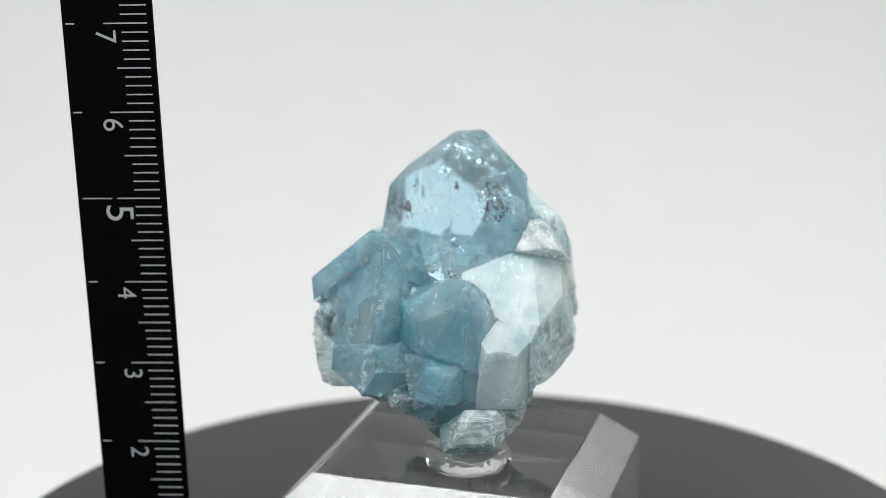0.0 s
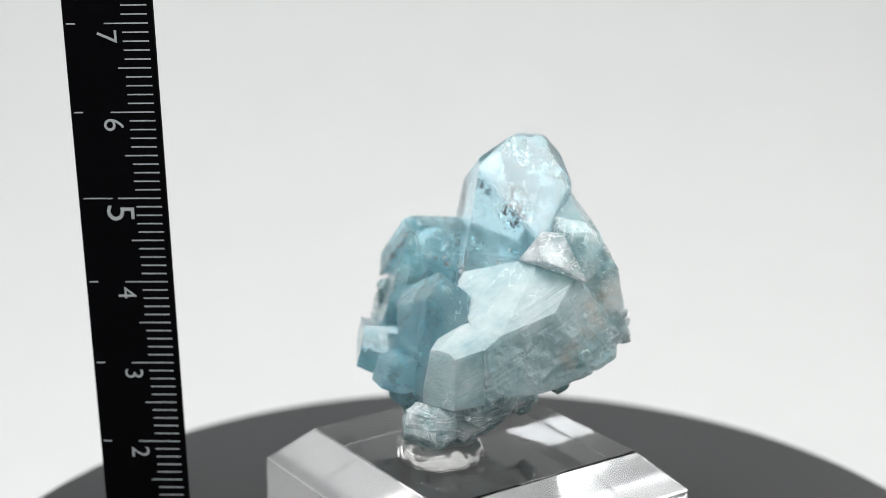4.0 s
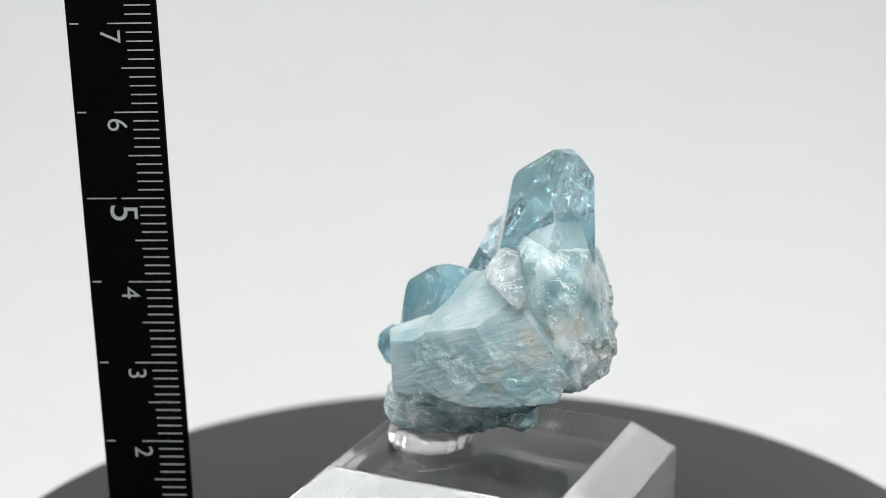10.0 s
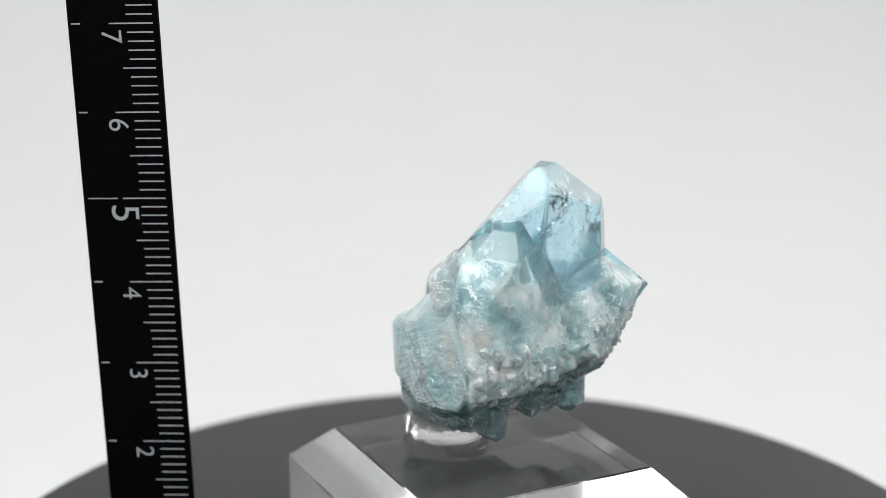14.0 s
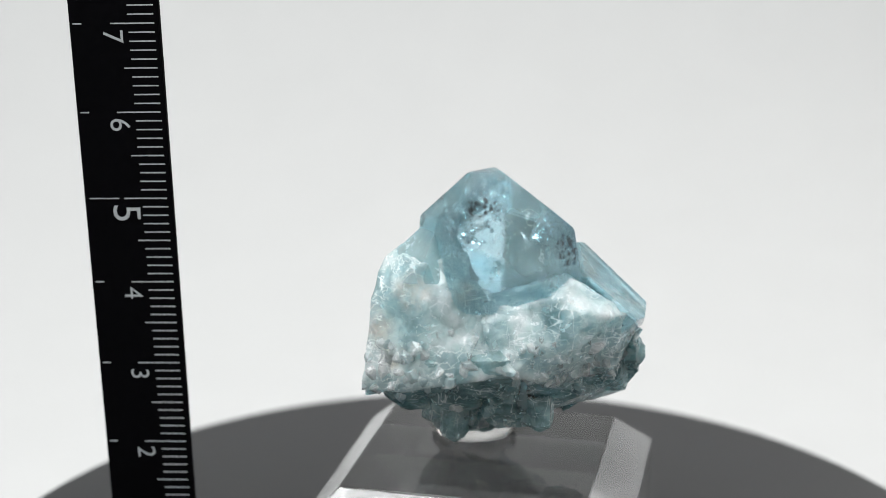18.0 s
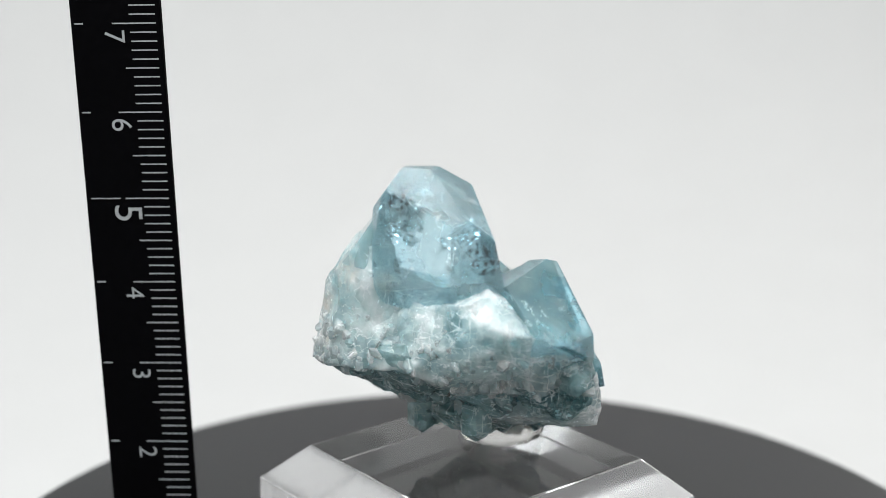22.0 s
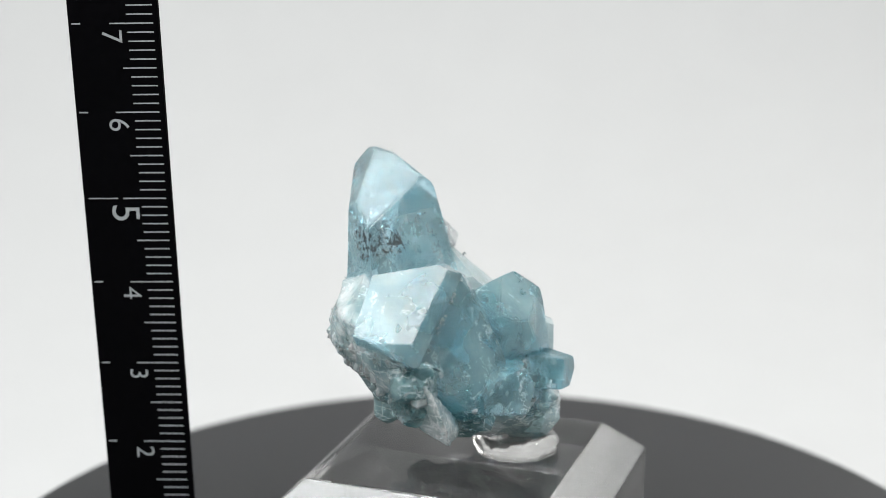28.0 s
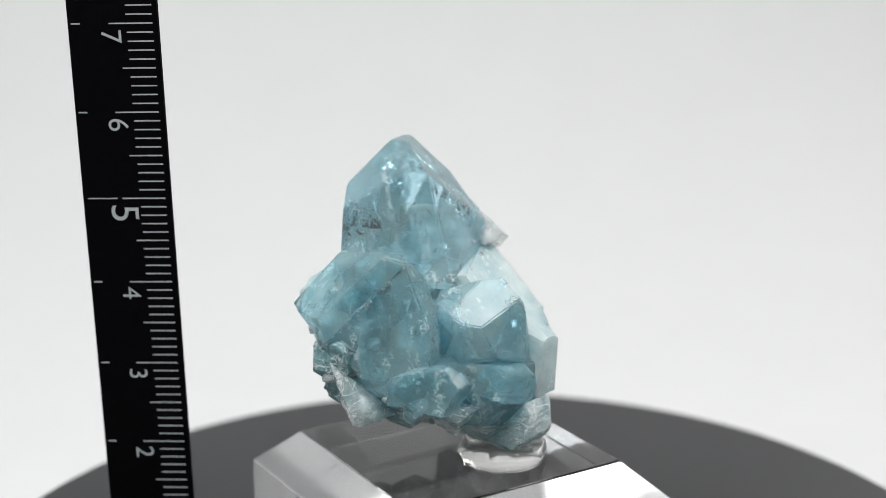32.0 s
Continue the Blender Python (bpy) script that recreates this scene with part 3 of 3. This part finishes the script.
# stubby six-sided points that hang below the druse: tip (mm), radius, turn
for (px, py, pz), r, az in (((2.7, 6.2, 19.9), 1.5, 10), ((-6.6, 9.1, 22.0), 1.6, 40), ((8.8, 4.8, 24.0), 1.5, 25), ((4.7, 3.0, 20.9), 1.2, 50)):
    prism = [(az + 60 * k, 0, r * (1 + 0.12 * (k % 2))) for k in range(6)]
    crystal("quartz_point", MATRIX, (px, py, pz + 1.4 * r), prism + [(az + 60 * k, -50, r * (1.05 + 0.1 * (k % 3))) for k in range(6)] + [(0, 90, r * 1.6)], "stubby translucent quartz point")


def chunk_mesh(rng):
    """A broken quartz grain about two millimetres across, with flat faces."""
    faces = []
    for k in range(26):
        faces.append((rng.uniform(0, 360), math.degrees(math.asin(rng.uniform(-1, 1))), rng.uniform(0.78, 1.0)))
    faces += [(a, 0, 1.15) for a in (0, 90, 180, 270)] + [(0, 90, 1.2), (0, -90, 1.2)]
    bm = cut_solid((0, 0, 0), faces)
    bmesh.ops.bevel(bm, geom=bm.edges[:], offset=0.00006, segments=1, affect="EDGES", clamp_overlap=True)
    mesh = bpy.data.meshes.new("quartz_grain")
    bm.to_mesh(mesh)
    bm.free()
    return mesh


rng = random.Random(11)
GRAINS = []
for mat in (MATRIX, QUARTZ, FROST, MATRIX):
    for k in range(4):
        me = chunk_mesh(rng)
        me.materials.append(mat)
        GRAINS.append(me)
for k in range(200):
    src = rng.choice(LUMPS).data
    pale = src.materials[0] == QUARTZ
    f = src.polygons[rng.randrange(len(src.polygons))]
    n = Vector(f.normal)
    if f.center.z < 0.0195 and n.z < -0.5 or pale and k % 4:
        continue
    ob = new("quartz_grain", rng.choice(GRAINS[4:8] if pale else GRAINS))
    ob.parent = mineral
    size = rng.uniform(0.6, 1.25)
    turn = Euler((rng.uniform(0, 6), rng.uniform(0, 6), rng.uniform(0, 6))).to_matrix().to_4x4()
    ob.matrix_basis = Matrix.Translation(Vector(f.center) - n * 0.00095 * size) @ turn @ Matrix.Diagonal((size, size * rng.uniform(0.8, 1.2), size * rng.uniform(0.9, 1.4), 1))

RIMS = [o for o in mineral.children if o.name.split(".")[0] in ("back_plate", "crust")]
EDGE = [(o, f) for o in RIMS for f in o.data.polygons if f.center.z < 0.0345 and -0.9 < f.normal.z < 0.35 and (f.center.y > 0.006 or f.center.x < -0.012) and not (f.center.x < -0.0145 and f.center.z > 0.0305)]
for k in range(120):
    src, f = rng.choice(EDGE)
    n = Vector(f.normal)
    ob = new("quartz_grain", rng.choice(GRAINS[4:12]))
    ob.parent = mineral
    size = rng.uniform(0.45, 0.95)
    turn = Euler((rng.uniform(0, 6), rng.uniform(0, 6), rng.uniform(0, 6))).to_matrix().to_4x4()
    ob.matrix_basis = Matrix.Translation(Vector(f.center) - n * 0.0006 * size) @ turn @ Matrix.Diagonal((size, size * rng.uniform(0.8, 1.2), size * rng.uniform(0.9, 1.5), 1))


# slender prisms along the broken lower rim
SHARDS = []
for k in range(4):
    bm = bmesh.new()
    rings = []
    for z, r in ((-2.2, 0.5), (1.4, 0.55), (1.9, 0.34)):
        rings.append([bm.verts.new((r * MM * math.cos(1.047 * i) * rng.uniform(0.8, 1.2), r * MM * math.sin(1.047 * i) * rng.uniform(0.8, 1.2), z * MM)) for i in range(6)])
    for a, b in zip(rings, rings[1:]):
        for i in range(6):
            bm.faces.new((a[i], a[(i + 1) % 6], b[(i + 1) % 6], b[i]))
    bm.faces.new(list(reversed(rings[0])))
    bm.faces.new(rings[-1])
    me = bpy.data.meshes.new("quartz_shard")
    bm.to_mesh(me)
    bm.free()
    me.materials.append((ICE, CLEAR)[k % 2])
    SHARDS.append(me)
LOWER = [(o, f) for o in RIMS for f in o.data.polygons if 0.0265 < f.center.z < 0.036 and f.normal.y > 0.1 and f.center.y > 0.009]
for k in range(44):
    src, f = rng.choice(LOWER)
    n = Vector(f.normal)
    ob = new("quartz_shard", rng.choice(SHARDS))
    ob.parent = mineral
    way_ = (n * 0.12 + Vector((rng.gauss(0, 0.2), rng.gauss(0, 0.2), -1))).normalized()
    size = rng.uniform(0.35, 0.8)
    ob.matrix_basis = Matrix.Translation(Vector(f.center) - n * 0.0004) @ way_.to_track_quat("Z", "X").to_matrix().to_4x4() @ Matrix.Diagonal((size, size, size * rng.uniform(0.7, 1.2), 1))

# pale quartz crumbs added along the seams in place of the glints there
GLINT_CRUMBS = [chunk_mesh(rng) for k in range(4)]
for me in GLINT_CRUMBS:
    me.materials.append(FROST)
SEAMS = (((-0.5, 0.2, 37.5), (6.8, 4.5, 42.8)), ((-8.2, 1.5, 39.0), (-1.5, 1.0, 37.6)), ((-10.8, -4.6, 30.6), (-15.8, 0.0, 27.0)), ((-6.4, -2.2, 29.4), (1.0, -7.8, 28.6)),
         ((-9.5, 10.0, 40.0), (-2.6, 13.2, 38.2)), ((-17.5, 7.5, 33.5), (-12.0, 11.8, 38.6)), ((2.4, -4.6, 33.2), (0.9, -2.4, 36.4)))
for a, b in SEAMS:
    for k in range(16):
        ob = new("quartz_crumb", rng.choice(GLINT_CRUMBS))
        ob.parent = mineral
        size = 0.06 + 0.26 * rng.random() ** 3
        place = (Vector(a).lerp(Vector(b), rng.random() ** 1.6) + Vector((rng.gauss(0, 0.3), rng.gauss(0, 0.3), rng.gauss(0, 0.3)))) * MM
        ob.matrix_basis = Matrix.Translation(place) @ Euler((rng.uniform(0, 6), rng.uniform(0, 6), rng.uniform(0, 6))).to_matrix().to_4x4() @ Matrix.Diagonal((size, size, size * 1.3, 1))

# finer crumbs draw the bright line along the growth step
for a, b in (((-10.6, 0.65, 40.9), (-13.4, 2.0, 38.3)), ((-13.4, 2.0, 38.3), (-16.2, 3.4, 35.7)), ((-16.2, 3.4, 35.7), (-18.9, 4.75, 33.3))):
    for k in range(70):
        size = 0.03 + 0.12 * rng.random() ** 3
        place = (Vector(a).lerp(Vector(b), rng.random()) + Vector((rng.gauss(0, 0.15), rng.gauss(0, 0.15), rng.gauss(0, 0.22)))) * MM
        if noise.noise(place * 700) < 0.02:
            continue
        ob = new("quartz_crumb", rng.choice(GLINT_CRUMBS))
        ob.parent = mineral
        ob.matrix_basis = Matrix.Translation(place) @ Euler((rng.uniform(0, 6), rng.uniform(0, 6), rng.uniform(0, 6))).to_matrix().to_4x4() @ Matrix.Diagonal((size, size * 2.0, size, 1))


def crack_material():
    """An air-filled crack: it mirrors the tent where it gapes and is clear where it has closed."""
    m, nodes, links, p = material("healed_crack")
    p.inputs["Base Color"].default_value = (0.93, 0.97, 0.98, 1)
    p.inputs["Metallic"].default_value = 1.0
    p.inputs["Roughness"].default_value = 0.12
    n = noise_node(nodes, links, 700.0, 5.0, 0.65)
    r = ramp(nodes, links, n.outputs["Fac"], [(0.45, (0, 0, 0)), (0.56, (0.9, 0.9, 0.9))])
    links.new(r.outputs["Color"], p.inputs["Alpha"])
    return m


CRACK = crack_material()


def crack(host, place, width, tilt, seed, allowed=0):
    """A crumpled crack inside a crystal, round a place (mm)."""
    bm = bmesh.new()
    w, n, off = width * MM, 13, Vector((seed * 7.3, seed * 3.1, 0))
    grid = [[bm.verts.new(((i / (n - 1) - 0.5) * w, (j / (n - 1) - 0.5) * w * 0.75, noise.noise(Vector((i * 0.8, j * 0.8, 0)) + off) * w * 0.14)) for j in range(n)] for i in range(n)]
    for i in range(n - 1):
        for j in range(n - 1):
            u, v = (i + 0.5) / (n - 1) * 2 - 1, (j + 0.5) / (n - 1) * 2 - 1
            if math.hypot(u, v) < 0.8 + 0.5 * noise.noise(Vector((u * 2.5, v * 2.5, seed))):
                bm.faces.new((grid[i][j], grid[i + 1][j], grid[i + 1][j + 1], grid[i][j + 1]))
    bmesh.ops.transform(bm, matrix=Matrix.Translation(Vector(place) * MM) @ Euler([radians(a) for a in tilt]).to_matrix().to_4x4(), verts=bm.verts)
    walls = [(Vector(f.center), Vector(f.normal)) for f in host.data.polygons if f.area > 2e-7]
    out = [v for v in bm.verts if not v.link_faces or sum((v.co - c).dot(n) > -0.0003 for c, n in walls) > allowed]
    bmesh.ops.delete(bm, geom=out, context="VERTS")
    if not bm.faces:
        return
    part("crack", bm, CRACK, host, "silvery crack inside the crystal")


HOSTS = {o.name.split(".")[0]: o for o in mineral.children}
for seed, (kind, place, width, tilt) in enumerate((
        ("main_crystal", (1.6, 6.0, 45.6), 3.4, (80, 10, 20)), ("main_crystal", (2.4, 5.2, 43.6), 2.6, (60, -20, 40)), ("main_crystal", (-1.0, 6.0, 51.5), 2.6, (50, 20, 0)),
        ("main_crystal", (-6.0, 9.8, 46.2), 3.6, (100, 30, 60)), ("main_crystal", (-2.0, 12.0, 48.5), 3.4, (70, 20, -30)), ("main_crystal", (-5.0, 9.0, 50.0), 3.0, (40, 30, 10)),
        ("main_crystal", (-6.6, 5.4, 45.0), 2.6, (75, 5, 100)), ("main_crystal", (-1.5, 2.8, 41.0), 3.0, (85, 0, 0)), ("main_crystal", (2.4, 11.0, 47.6), 4.2, (70, 10, 20)), ("main_crystal", (0.6, 12.0, 46.0), 4.2, (86, 8, 10)), ("main_crystal", (3.6, 9.6, 44.0), 3.6, (80, 20, 60)), ("main_crystal", (-4.0, 11.6, 45.0), 3.0, (95, 12, 30)))):
    crack(HOSTS[kind], place, width, tilt, seed)
for seed, kind in enumerate(("side_crystal",) * 16 + ("front_crystal",) * 9 + ("tip_crystal",) * 3 + ("low_crystal",) * 4 + ("main_crystal",) * 10):
    host = HOSTS[kind]
    vs = [v.co for v in host.data.vertices]
    mid = sum(vs, Vector()) / len(vs)
    place = mid.lerp(rng.choice(vs), rng.uniform(0.4, 0.85)) / MM
    crack(host, place, rng.uniform(0.8, 2.6), [rng.uniform(0, 180) for k in range(3)], seed + 20, 3 if kind == "side_crystal" else 0)

# ---- the ruler ----
ruler = tagged(new("ruler"), "black plastic ruler with white centimetre scale standing upright", "ruler")
TICK5 = Vector((-35.35 * MM, 0.0, 46.9 * MM))   # the right end of the 5 cm mark
bm = bmesh.new()
block(bm, -9.6 * MM, 0.55 * MM, 0.0, 1.0 * MM, -46.9 * MM, 60 * MM)
bmesh.ops.bevel(bm, geom=bm.edges[:], offset=0.00012, segments=2, affect="EDGES")
part("blade", bm, RULER, ruler)


def bar(length, thick):
    bm = bmesh.new()
    block(bm, -length, 0, -0.00003, 0.00002, -thick / 2, thick / 2)
    mesh = bpy.data.meshes.new("tick_mark")
    bm.to_mesh(mesh)
    bm.free()
    mesh.materials.append(PRINT)
    return mesh


BARS = {"mm": bar(2.95 * MM, 0.14 * MM), "half": bar(3.75 * MM, 0.14 * MM), "cm": bar(4.95 * MM, 0.14 * MM), "left": bar(1.0 * MM, 0.15 * MM), "five": bar(3.4 * MM, 0.12 * MM)}
for mm_ in range(4, 105):
    kind = "cm" if mm_ % 10 == 0 else "half" if mm_ % 5 == 0 else "mm"
    tick = new("tick_mark", BARS[kind])
    tick.parent = ruler
    tick.location = (random.uniform(-0.00005, 0.00005), 0, (mm_ - 50) * MM)
    if kind == "cm":
        tick = new("tick_mark", BARS["five" if mm_ == 50 else "left"])
        tick.parent = ruler
        tick.location = (-5.6 * MM if mm_ == 50 else -8.2 * MM, 0, (mm_ - 50) * MM)
for digit, size in ((2, 3.1), (3, 3.1), (4, 3.1), (5, 4.6), (6, 3.3), (7, 3.3)):
    txt = bpy.data.curves.new("numeral", "FONT")
    txt.body, txt.size, txt.extrude, txt.offset = str(digit), size * MM, 0.00001, -0.000015
    txt.materials.append(PRINT)
    ob = new("numeral", txt)
    ob.parent = ruler
    ob.matrix_basis = Matrix.Translation(((-6.35 if digit == 5 else -5.85) * MM, -0.00004, (digit * 10 - 50) * MM - 0.6 * MM)) @ Euler((radians(90), radians(90), 0)).to_matrix().to_4x4()


def motions():
    spin = [(k * 1.0, pose(0, 0, 0, 0, 0, -W_DEG * k)) for k in range(33)]
    for thing in (turntable, stand, putty, mineral):
        walk(thing, spin)
    lean = Matrix(((1, 0, -0.0199, 0), (0, 1, -0.0173, 0), (0.0199, 0.0173, 1, 0), (0, 0, 0, 1))) @ pose(0, 0, 0, 0, 0, -2.9)
    drift = [(0, -0.33), (3, -0.25), (6, -0.25), (9, 0), (12, 0.3), (14.5, 0.3), (17, 0.48), (19, 0.45), (20, 0.75), (22, 0.65), (25, 0.38), (28, 0.35), (30, 0.45), (32, 0.27)]
    walk(ruler, [(t, Matrix.Translation(TICK5 + Vector((dx * MM, 0, 0))) @ lean) for t, dx in drift])


motions()
